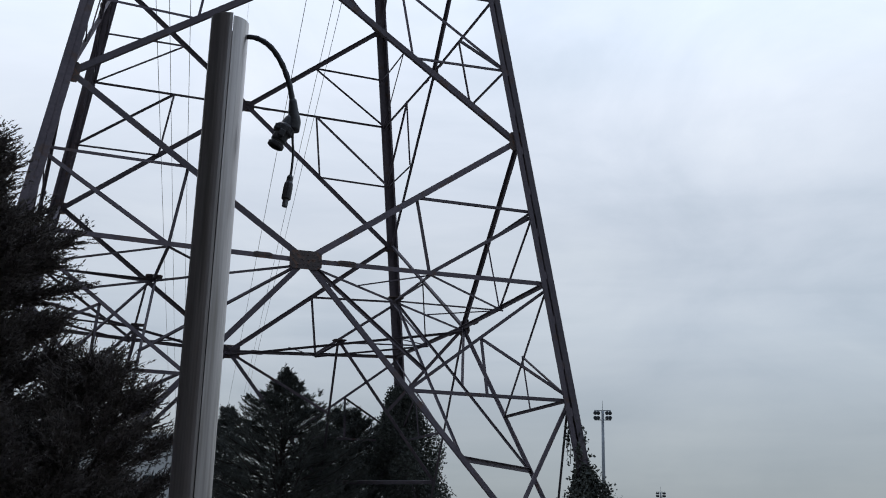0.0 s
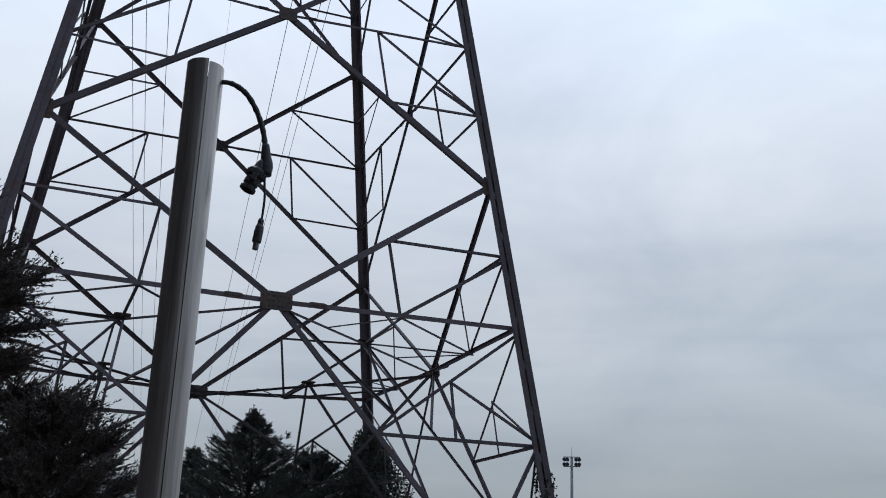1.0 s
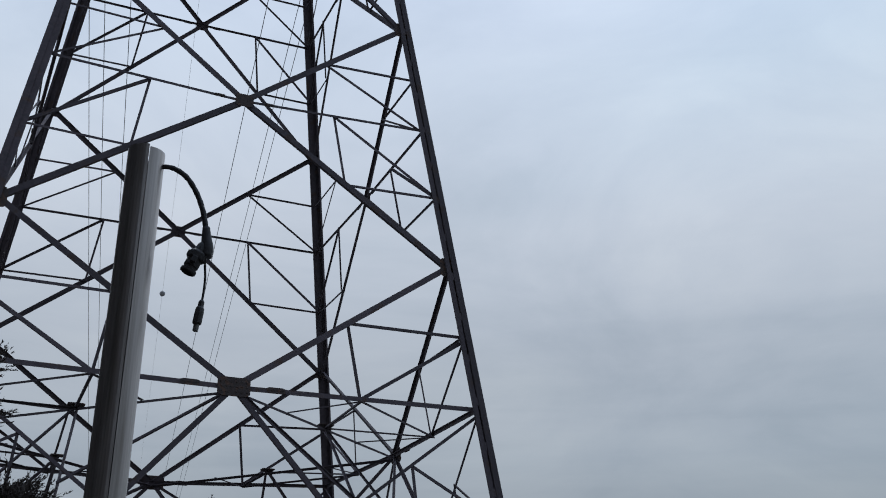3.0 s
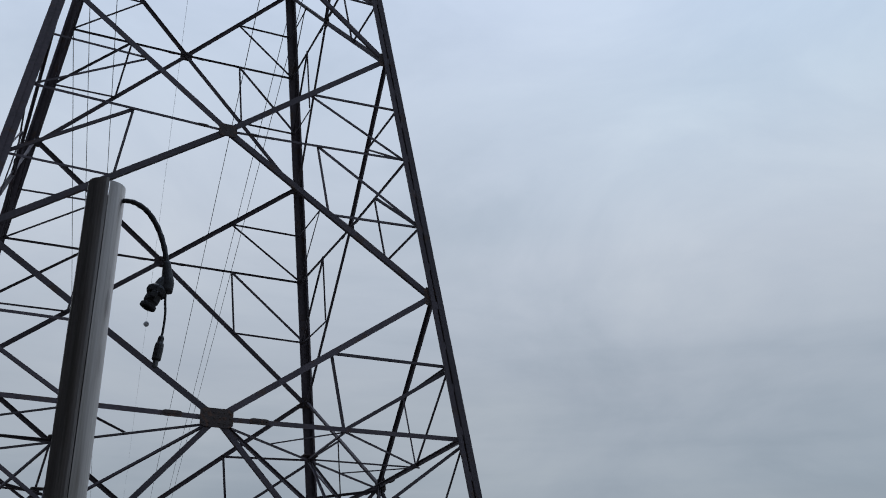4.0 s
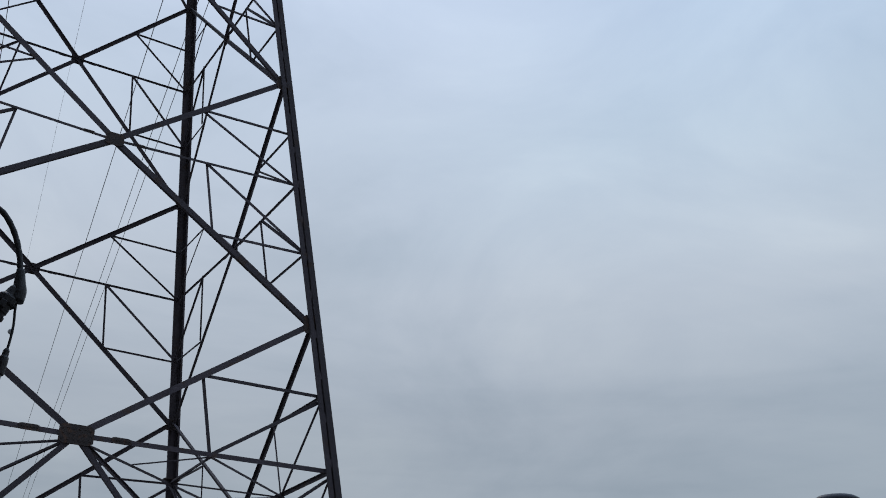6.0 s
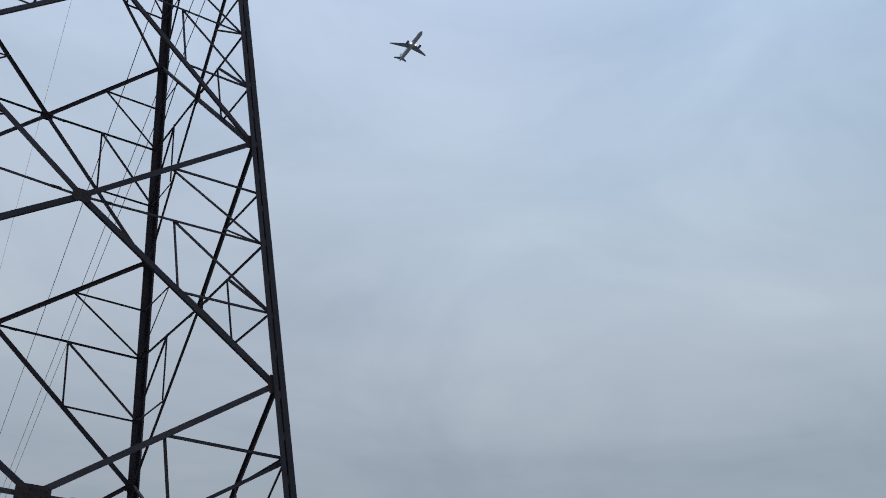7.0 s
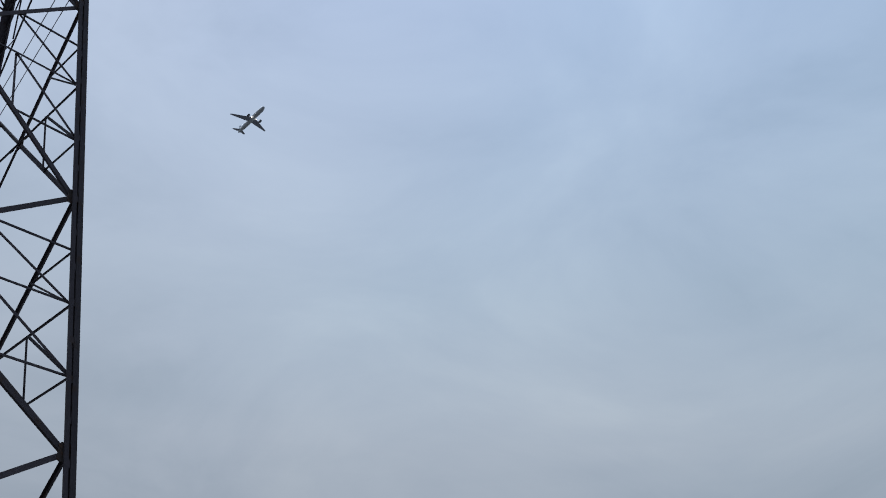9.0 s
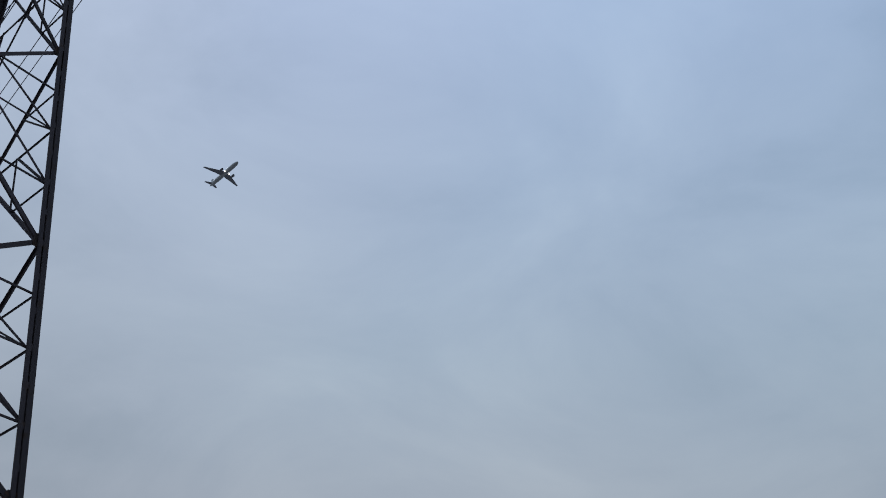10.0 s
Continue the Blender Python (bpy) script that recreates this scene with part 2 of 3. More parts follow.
# plain unseen walls added beside and behind the camera to darken the post's reflections
UNSEEN_WALL = material("unseen_wall_dark", (0.05, 0.043, 0.04), (0.085, 0.072, 0.065), 1.2, 0.9, 0, 0.4, 9)
bm = bmesh.new()
box(bm, (-1.45, -2.6, 4.6), (5.3, 0.3, 9.2))
tagged(new("unseen_wall_back", mesh_of("unseen_wall_back", bm, UNSEEN_WALL)), "plain dark wall added out of view to darken the post's reflections", "wall", kind="structure")
bm = bmesh.new()
box(bm, (-4.25, 1.7, 4.6), (0.3, 8.9, 9.2))
tagged(new("unseen_wall_side", mesh_of("unseen_wall_side", bm, UNSEEN_WALL)), "plain dark wall added out of view to darken the post's reflections", "wall", kind="structure")

# ---- lattice tower ----
TOWER = Vector((-4.6476, 24.6164, EYE))
TURN = radians(20.185)
BASE, TAPER = 5.8737, 0.1342
FOOT = -1.99
# node levels above the eye: leg nodes and, between them, the crossings of each face
CROSS0 = 5.070
KNOTS = [8.4265, 14.9153, 21.3644, 27.50, 33.20]
# the braces meet a little inside the leg's own line
INSET = 0.095


def half(z):
    return BASE - TAPER * z


def place(u, v, z):
    c, s = math.cos(TURN), math.sin(TURN)
    return TOWER + Vector((c * u - s * v, s * u + c * v, z))


def turned(u, v):
    c, s = math.cos(TURN), math.sin(TURN)
    return Vector((c * u - s * v, s * u + c * v, 0))


# the four faces: (across, outward) in the tower's own plan
FACES = [((1, 0), (0, -1)), ((0, 1), (1, 0)), ((-1, 0), (0, 1)), ((0, -1), (-1, 0))]


def on_face(f, s, z):
    """s from -1 to 1 across the face at the height z."""
    (ax, ay), (ox, oy) = FACES[f]
    h = half(z)
    return place((ax * s + ox) * h, (ay * s + oy) * h, z)


# how far each crossing stands off the middle of its face: along the face and upwards, bay by bay
OFFSET = {0: ((0.023, 0.051), (-0.052, -0.174)), 1: ((-0.32, 0.041), (-0.19, -0.04)), 2: ((-0.20, -0.116), (-0.054, 0.037))}


def crossing(f, bay, z):
    du, dz = OFFSET[f][bay] if f in OFFSET and bay < 2 else (0.0, 0.0)
    return on_face(f, du / half(z), z + dz)


def knot(f, s, z):
    """Where the braces of a face meet beside the leg."""
    return on_face(f, s * (1 - INSET / half(z)), z)


def outward(f):
    ox, oy = FACES[f][1]
    return (turned(ox, oy) + Vector((0, 0, TAPER))).normalized()


tower = empty("transmission_tower", "tall rusty steel lattice transmission tower with four tapering legs", "pylon", TOWER * 1.0 + Vector((0, 0, FOOT)))


def angle_bar(name, p, q, width, out, depth=None, lift=0.0, flip=1, thick=None):
    """A rolled L-section from p to q, one flange flat on the face whose outward normal is out."""
    p, q = Vector(p), Vector(q)
    d = (q - p).normalized()
    n = (out - d * out.dot(d)).normalized()
    side = d.cross(n) * flip
    depth = depth or width * 0.55
    t = thick or max(0.011, width * 0.11)
    w = width / 2
    ring = [(-w, 0), (w, 0), (w, -depth), (w - t, -depth), (w - t, -t), (-w, -t)]
    off = [side * a + n * (b + lift) for a, b in ring]
    bm = bmesh.new()
    prism(bm, [p + o for o in off], [q + o for o in off])
    return part(name, bm, STEEL, tower)


def gusset(at, across, up, out, w, h, name="gusset_plate", bolts=0):
    bm = bmesh.new()
    cut = 0.28
    ring = [(-w, -h * (1 - cut)), (-w * (1 - cut), -h), (w * (1 - cut), -h), (w, -h * (1 - cut)), (w, h * (1 - cut)), (w * (1 - cut), h), (-w * (1 - cut), h), (-w, h * (1 - cut))]
    prism(bm, [at + across * a + up * b + out * -0.012 for a, b in ring], [at + across * a + up * b + out * 0.008 for a, b in ring])
    ob = part(name, bm, PLATE, tower)
    if bolts:
        heads = bmesh.new()
        rng = random.Random(bolts)
        for i in range(bolts):
            a = (i % 6 - 2.5) / 3.2 * w + rng.uniform(-0.01, 0.01)
            b = ((i // 6) - (bolts // 6 - 1) / 2) / max(bolts // 6, 1) * 1.6 * h + rng.uniform(-0.01, 0.01)
            c = at + across * a + up * b + out * 0.008
            ring = [across * (0.014 * math.cos(k * math.pi / 3)) + up * (0.014 * math.sin(k * math.pi / 3)) for k in range(6)]
            prism(heads, [c + r for r in ring], [c + r + out * 0.016 for r in ring])
        tagged(part("bolt_heads", heads, PLATE, ob, "rusty hexagonal bolt heads"), kind="stuff")
    return ob


# legs: a corner angle with a further strip beside it on either face, held off by batten plates
TOP = KNOTS[-1]
OUT, FLANGE, SLIT, STRIP, THICK = 0.106, 0.132, 0.046, 0.098, 0.014
CORNER = [(OUT, OUT), (OUT - FLANGE, OUT), (OUT - FLANGE, OUT - THICK), (OUT - THICK, OUT - THICK), (OUT - THICK, OUT - FLANGE), (OUT, OUT - FLANGE)]
S0 = OUT - FLANGE - SLIT
BESIDE = [(S0, OUT), (S0 - STRIP, OUT), (S0 - STRIP, OUT - 0.05), (S0 - STRIP + THICK, OUT - 0.05), (S0 - STRIP + THICK, OUT - THICK), (S0, OUT - THICK)]
BATTEN = [(S0 + SLIT + 0.03, OUT - THICK), (S0 - 0.03, OUT - THICK), (S0 - 0.03, OUT - 2 * THICK), (S0 + SLIT + 0.03, OUT - 2 * THICK)]


def along_leg(name, ring, cu, cv, z0, z1, swap=False):
    pts = [(b, a) for a, b in ring] if swap else ring
    ends = [[place(cu * (half(z) + a), cv * (half(z) + b), z) for a, b in pts] for z in (z0, z1)]
    return part(name, prism(bmesh.new(), *ends), STEEL, tower)


for cu, cv in ((1, -1), (1, 1), (-1, 1), (-1, -1)):
    # the rear legs stand a little further out than the front ones
    shift = {(1, -1): 0.0, (-1, -1): 0.0, (1, 1): 0.08, (-1, 1): 0.13}[cu, cv]
    inner = {(1, -1): 0.0, (-1, -1): -0.155, (1, 1): -0.11, (-1, 1): -0.085}[cu, cv]
    along_leg("leg_angle", [(a + shift, b) for a, b in CORNER], cu, cv, FOOT, TOP)
    open_slit = (cu, cv) == (1, -1)
    for swap in (False, True):
        ring = BESIDE
        if not open_slit:
            a, b = OUT - FLANGE + 0.03 + (0 if swap else shift), OUT - THICK - 0.001 + (shift if swap else 0)
            ring = [(a, b), (inner, b), (inner, b - 0.05), (inner + THICK, b - 0.05), (inner + THICK, b - THICK), (a, b - THICK)]
        along_leg("leg_strip", ring, cu, cv, FOOT, TOP, swap)
        if not open_slit:
            continue
        z = FOOT + 0.6
        while z < TOP - 0.3:
            along_leg("batten_plate", BATTEN, cu, cv, z, z + 0.17, swap)
            z += 0.95

LOW1, LOW2, TIE = 2.72, 0.30, 1.475


def low_diag(f, s, z):
    """Where the lower brace of a face stands at the height z."""
    x, foot = crossing(f, 0, CROSS0), on_face(f, s, FOOT)
    return x.lerp(foot, (x.z - EYE - z) / (x.z - foot.z))


for f in range(4):
    n = outward(f)
    across = turned(*FACES[f][0])
    up = n.cross(across)
    back = -0.02
    for s in (-1, 1):
        # bottom bay, below the crossing
        x = crossing(f, 0, CROSS0)
        angle_bar("main_brace", x, on_face(f, s, FOOT), 0.102, n, lift=0.0, flip=s)
        angle_bar("horizontal_strut", x, on_face(f, s, CROSS0 + 0.117), 0.098, n, lift=-0.02, flip=-s)
        d1 = low_diag(f, s, LOW1)
        d2 = low_diag(f, s, LOW2)
        mid = on_face(f, s * 0.684, 3.89)
        angle_bar("horizontal_strut", d1, on_face(f, s, LOW1 + 0.02), 0.068, n, lift=back)
        angle_bar("stay", on_face(f, s, CROSS0 + 0.02), d1, 0.066, n, lift=back * 2)
        angle_bar("stay", mid, on_face(f, s, LOW1 + 0.12), 0.055, n, lift=back * 3)
        angle_bar("stay", mid, on_face(f, s * 0.68, LOW1 + 0.02), 0.055, n, lift=back * 3)
        angle_bar("stay", on_face(f, s, LOW1), d2, 0.08, n, lift=back * 2)
        angle_bar("horizontal_strut", d2, on_face(f, s, LOW2), 0.065, n, lift=back)
        # upper half of the bottom bay
        angle_bar("main_brace", x, knot(f, s, KNOTS[0]), 0.128, n, lift=0.0, flip=-s)
        zm = (CROSS0 + KNOTS[0]) / 2
        d = x.lerp(knot(f, s, KNOTS[0]), 0.5)
        hm = x.lerp(on_face(f, s, CROSS0 + 0.117), 0.497)
        angle_bar("stay", d, on_face(f, s, zm + 0.05), 0.06, n, lift=back)
        angle_bar("stay", on_face(f, s, zm - 0.02), hm, 0.075, n, lift=back * 2)
        angle_bar("stay", d, hm, 0.06, n, lift=back * 3)
    gusset(crossing(f, 0, CROSS0) + n * 0.012, across, up, n, 0.315, 0.19, bolts=18)
    for s in (-1, 1):
        gusset(crossing(f, 0, CROSS0).lerp(on_face(f, s, CROSS0 + 0.117), 0.16) + n * 0.004, across, up, n, 0.18, 0.06, "splice_plate", bolts=6)
    # bays above
    for k in range(len(KNOTS) - 1):
        lo, hi = KNOTS[k], KNOTS[k + 1]
        zc = lo + (hi - lo) * half(lo) / (half(lo) + half(hi)) - 0.015
        x = crossing(f, k + 1, zc)
        big = 0.134 - 0.018 * k
        for s in (-1, 1):
            angle_bar("main_brace", x, knot(f, s, lo), big, n, flip=s)
            angle_bar("main_brace", x, knot(f, s, hi), big, n, flip=-s)
            angle_bar("horizontal_strut", x, on_face(f, s, zc + 0.03), 0.06, n, lift=back, flip=-s)
            for to in (lo, hi):
                zm = (zc + to) / 2
                d = x.lerp(knot(f, s, to), 0.5)
                angle_bar("stay", d, on_face(f, s, zm), 0.052, n, lift=back)
                if to == lo:
                    hm = x.lerp(on_face(f, s, zc + 0.03), 0.485)
                    angle_bar("stay", d, hm, 0.055, n, lift=back * 3)
                    angle_bar("stay", on_face(f, s, zm), hm, 0.07 if k < 2 else 0.055, n, lift=back * 2)
                else:
                    angle_bar("stay", d, on_face(f, s, zc), 0.05, n, lift=back * 3)
        gusset(x + n * 0.012, across, up, n, 0.20 - 0.02 * k, 0.16 - 0.02 * k)
        for s in (-1, 1):
            gusset(x.lerp(on_face(f, s, zc + 0.03), 0.13) - n * 0.012, across, up, n, 0.12, 0.036, "splice_plate", bolts=6)
    for k, zk in enumerate(KNOTS):
        for s in (-1, 1):
            gusset(on_face(f, s * (1 - 0.10 / half(zk)), zk) + n * 0.008, across, up, n, (0.17 if f == 0 else 0.10) - 0.015 * k, (0.22 if f == 0 else 0.16) - 0.02 * k)
    angle_bar("horizontal_strut", on_face(f, -1, TOP), on_face(f, 1, TOP), 0.08, n)

# plan bracing at the lowest crossing and the ties that run down from it in each corner
UP = Vector((0, 0, 1))
for f in range(4):
    g = (f + 1) % 4
    a, b = crossing(f, 0, CROSS0), crossing(g, 0, CROSS0)
    m = a.lerp(b, 0.5)
    fh, gh = a.lerp(on_face(f, 1, CROSS0 + 0.117), 0.497), b.lerp(on_face(g, -1, CROSS0 + 0.117), 0.497)
    angle_bar("plan_brace", a, b, 0.09, UP, lift=-0.08)
    for p, r, w in ((m, fh, 0.072), (m, gh, 0.065), (fh, gh, 0.075), (a.lerp(b, 0.28), fh, 0.05), (a.lerp(b, 0.72), gh, 0.05)):
        angle_bar("plan_brace", p, r, w, UP, lift=-0.05)
    ta, tb = low_diag(f, 1, TIE), low_diag(g, -1, TIE)
    inward = -(outward(f) + outward(g)).normalized()
    angle_bar("corner_tie", ta, tb, 0.10, inward, lift=0.05)
    angle_bar("corner_tie", m, ta, 0.085, inward, lift=0.04)
    angle_bar("corner_tie", m, tb, 0.07, inward, lift=0.06)
    angle_bar("corner_tie", a, m.lerp(ta, 0.5), 0.085, inward, lift=0.02)
    angle_bar("corner_tie", b, m.lerp(tb, 0.5), 0.075, inward, lift=0.03)
    gusset(m, turned(1, 0), turned(0, 1), UP, 0.17, 0.17)

for cu, cv in ((1, -1), (1, 1), (-1, 1), (-1, -1)):
    bm = bmesh.new()
    c = place(cu * half(FOOT), cv * half(FOOT), FOOT)
    lathe(bm, [(0.55, -0.4 - c.z), (0.55, 0.08 - c.z), (0.48, 0.14 - c.z), (0.34, 0.20 - c.z)], 4, Matrix.Translation(c) @ Matrix.Rotation(TURN + math.pi / 4, 4, "Z"))
    tagged(new("tower_footing", mesh_of("tower_footing", bm, CONCRETE)), "weathered concrete footing under a tower leg", "footing", "tower footings")

# ---- slotted post with loose cable, close to the camera ----
POST = Vector((-0.3602, 1.4373, 0))
POST_TOP = EYE + 0.7320
post = empty("metal_post", "slotted galvanised steel tube post with streaks and scuffs", "post", (POST.x, POST.y, 0))
facing = math.atan2(-POST.y, -POST.x) + radians(8)


def slotted(r_out, wall, slot, low, high, bm, notch=0.0):
    """A tube with a slot all along one side, turned towards the camera's stand."""
    n = 40
    a0 = slot / r_out / 2
    ring = []
    for k in range(n + 1):
        a = facing + a0 + (2 * math.pi - 2 * a0) * k / n
        ring.append((r_out, a))
    inner = [(r_out - wall, a) for _, a in ring[::-1]]
    # the lips of the slot turn inwards
    lip = 0.004
    full = ring + [(r_out - lip, ring[-1][1])] + inner[1:-1] + [(r_out - lip, ring[0][1])]
    pts = [(r * math.cos(a), r * math.sin(a)) for r, a in full]
    tops = []
    for (x, y), (r, a) in zip(pts, full):
        turn = (a - facing) % (2 * math.pi)
        tops.append(high - notch * (1 if turn < math.pi else 0))
    return prism(bm, [POST + Vector((x, y, low)) for x, y in pts], [POST + Vector((x, y, h)) for (x, y), h in zip(pts, tops)])


R_POST = 0.0275
tube_ob = part("slotted_tube", slotted(R_POST, 0.0025, 0.0013, -0.3, POST_TOP - 0.0055, bmesh.new(), 0.004), GALV, post)
side_dir = Vector((POST.y, -POST.x, 0)).normalized()
away = Vector((POST.x, POST.y, 0)).normalized()


def beside(right, down, back=0.0):
    """A place right of the post's axis and below its top, seen from the camera's stand."""
    return Vector((POST.x, POST.y, POST_TOP)) + side_dir * right + away * back - Vector((0, 0, down))


cable = empty("loose_cable", "black network and power cable hanging from a metal post", "cable", beside(0.02, 0.04))
run = smooth_path([beside(0.020, 0.034, -0.004), beside(0.028, 0.0315, -0.008), beside(0.044, 0.033, -0.008), beside(0.063, 0.043, -0.004), beside(0.080, 0.065, 0.0),
                   beside(0.0920, 0.094, 0.0), beside(0.0985, 0.122, 0.0), beside(0.1000, 0.138, 0.0)], 6)
part("cable_sheath", tube(bmesh.new(), run, [0.0032 + 0.0009 * min(1, i / 14) + 0.0003 * math.sin(i * 1.9) * (i > 8) for i in range(len(run))], 10), RUBBER, cable, smooth=True)
# moulded fork where the sheath splits into two tails
fork = [beside(0.0988, 0.119), beside(0.1008, 0.137), beside(0.1028, 0.152), beside(0.1015, 0.167)]
part("fork_moulding", tube(bmesh.new(), smooth_path(fork, 4), [0.0055 + 0.0042 * min(1, i / 8) for i in range(13)], 10), RUBBER, cable, smooth=True)
j0, j1 = beside(0.0985, 0.145), beside(0.0765, 0.197)
down = (j1 - j0).normalized()
turn = down.to_track_quat("Z", "Y").to_matrix().to_4x4() @ Matrix.Diagonal((0.88, 0.88, 0.88, 1))
bm = bmesh.new()
lathe(bm, [(0.0060, 0.0), (0.0085, 0.006), (0.0105, 0.018), (0.0150, 0.022), (0.0160, 0.024), (0.0160, 0.033), (0.0150, 0.035)], 18, Matrix.Translation(j0) @ turn)
boot = part("network_jack", bm, PLUG, cable, "black waterproof network jack housing", smooth=False)
bm = bmesh.new()
for i in range(14):
    a = 2 * math.pi * i / 14
    box(bm, (0.0160 * math.cos(a), 0.0160 * math.sin(a), 0.0285), (0.0022, 0.0022, 0.0085), Matrix.Translation(j0) @ turn)
part("grip_ribs", bm, PLUG, boot)
bm = bmesh.new()
lathe(bm, [(0.0122, 0.034), (0.0128, 0.040), (0.0128, 0.049), (0.0112, 0.051), (0.0112, 0.054), (0.0138, 0.0555), (0.0138, 0.0605), (0.0105, 0.062), (0.0095, 0.050)], 18, Matrix.Translation(j0) @ turn)
part("threaded_collar", bm, PLUG_GREY, boot, "dusty grey threaded collar")
bm = bmesh.new()
box(bm, (0.0165, 0.0, 0.040), (0.006, 0.010, 0.012), Matrix.Translation(j0) @ turn)
bmesh.ops.bevel(bm, geom=bm.edges[:], offset=0.001, segments=1, affect="EDGES")
part("latch_tab", bm, PLUG, boot)
# thin power tail with its barrel plug
tail = smooth_path([beside(0.1015, 0.157), beside(0.1022, 0.180), beside(0.1042, 0.201), beside(0.1037, 0.224), beside(0.1022, 0.240)], 5)
part("power_lead", tube(bmesh.new(), tail, 0.0018, 8), RUBBER, cable, smooth=True)
p0, p1 = beside(0.1025, 0.2355), beside(0.0969, 0.2835)
turn = (p1 - p0).to_track_quat("Z", "Y").to_matrix().to_4x4()
bm = bmesh.new()
lathe(bm, [(0.0028, 0.0), (0.0044, 0.003), (0.0046, 0.010), (0.0062, 0.013), (0.0068, 0.020), (0.0068, 0.036), (0.0058, 0.0375)], 14, Matrix.Translation(p0) @ turn)
plug = part("power_plug", bm, PLUG, cable, "black moulded barrel power plug", smooth=False)
bm = bmesh.new()
lathe(bm, [(0.0042, 0.037), (0.0042, 0.0475), (0.0036, 0.0485)], 14, Matrix.Translation(p0) @ turn)
part("barrel_tip", bm, NICKEL, plug, "dark metal barrel tip")


# ---- plants ----
def tri_mesh(name, verts, mat, per=3):
    me = bpy.data.meshes.new(name)
    n = len(verts) // per
    me.from_pydata([tuple(v) for v in verts], [], [tuple(range(i * per, i * per + per)) for i in range(n)])
    me.materials.append(mat)
    return me


def unit(a):
    return a / np.maximum(np.linalg.norm(a, axis=-1, keepdims=True), 1e-9)


def sprays(rng, start, along, length, needles, size, spread, width):
    """Feathery sprays: thin blades set along many short twigs at once."""
    n = len(start)
    t = rng.random((n, needles, 1))
    base = start[:, None, :] + along[:, None, :] * (length[:, None, None] * t)
    d = unit(along[:, None, :] * 1.0 + rng.normal(0, spread, (n, needles, 3)))
    s = size * (0.5 + rng.random((n, needles, 1))) * (1.15 - 0.6 * t)
    side = unit(np.cross(d, rng.normal(0, 1, (n, needles, 3)))) * (width * (0.6 + 0.8 * rng.random((n, needles, 1))))
    tri = np.stack([base - side, base + side, base + d * s], 2)
    return tri.reshape(-1, 3)


def conifer(name, label, at, height, radius, seed, mat, branches, twigs, needles, size, width, profile, droop=0.2, lean=(0, 0), spread=0.45, twig=0.28, fine=0.0):
    """Trunk, limbs and a crown of fine sprays; profile gives the crown's radius share by height share."""
    rng = np.random.default_rng(seed)
    at = Vector(at)
    tree = empty(name, label, "tree", at)
    bm = bmesh.new()
    tops = [at + Vector((lean[0] * k * k, lean[1] * k * k, height * k - 0.2 * (k == 0))) for k in (0, 0.25, 0.5, 0.75, 0.97)]
    r0 = 0.028 * height
    tube(bm, smooth_path(tops, 3), [r0 * (1 - 0.92 * i / 12) for i in range(13)], 9)
    part("trunk", bm, BARK, tree, "dark fibrous trunk")
    limbs, starts, dirs, lens = bmesh.new(), [], [], []
    for i in range(branches):
        k = 0.06 + 0.93 * ((i + rng.random()) / branches) ** (1 - 0.35 * fine)
        a = i * 2.39996 + rng.normal(0, 0.35)
        r = radius * np.interp(k, [p[0] for p in profile], [p[1] for p in profile]) * rng.uniform(0.5 + 0.15 * fine, 1.32 - 0.12 * fine)
        root = at + Vector((lean[0] * k * k, lean[1] * k * k, height * k - 0.12 * r))
        rise = r * rng.uniform(0.15, 0.65) * (1 - droop)
        tip = root + Vector((math.cos(a) * r, math.sin(a) * r, rise))
        if tip.z < 0.15:
            continue
        bend = root.lerp(tip, 0.55) + Vector((0, 0, -droop * r * 0.35))
        curve = smooth_path([root, bend, tip], 4)
        tube(limbs, curve, [max(0.004, 0.018 * r * (1 - 0.85 * j / 8)) for j in range(9)], 4)
        c = np.array([tuple(v) for v in curve])
        m = max(int(twigs * (0.35 + 0.65 * r / radius)), 4)
        t = 0.12 + 0.88 * rng.random(m) ** 0.75
        pos = np.stack([np.interp(t * 8, np.arange(9), c[:, j]) for j in range(3)], 1)
        along = unit(np.array(tuple(tip - root)))
        d = unit(along[None, :] * 1.25 + rng.normal(0, 0.42, (m, 3)) + np.array([0, 0, 0.4 - droop]))
        starts.append(pos + rng.normal(0, 0.045 * radius, (m, 3)) * (1.1 - t)[:, None])
        dirs.append(d)
        lens.append(twig * (0.5 + 0.8 * rng.random(m)) * (1.15 - 0.5 * t) * (1 - fine * max(0.0, 1 - 2.4 * (1 - k))))
    # the leading shoot
    m = twigs
    k = 0.9 + 0.1 * rng.random(m)
    starts.append(np.array(tuple(at)) + np.stack([lean[0] * k * k, lean[1] * k * k, height * k], 1) + rng.normal(0, 0.012 * radius, (m, 3)))
    dirs.append(unit(rng.normal(0, 0.35, (m, 3)) + np.array([0, 0, 0.8])))
    lens.append(twig * (0.3 + 0.3 * rng.random(m)))
    part("branchwork", limbs, BARK, tree)
    v = sprays(rng, np.concatenate(starts), np.concatenate(dirs), np.concatenate(lens), needles, size, spread, width)
    crown = new("crown", tri_mesh("crown", v, mat))
    crown.parent, crown.matrix_parent_inverse = tree, tree.matrix_world.inverted()
    tagged(crown, "dense dark feathery evergreen sprays")
    return tree


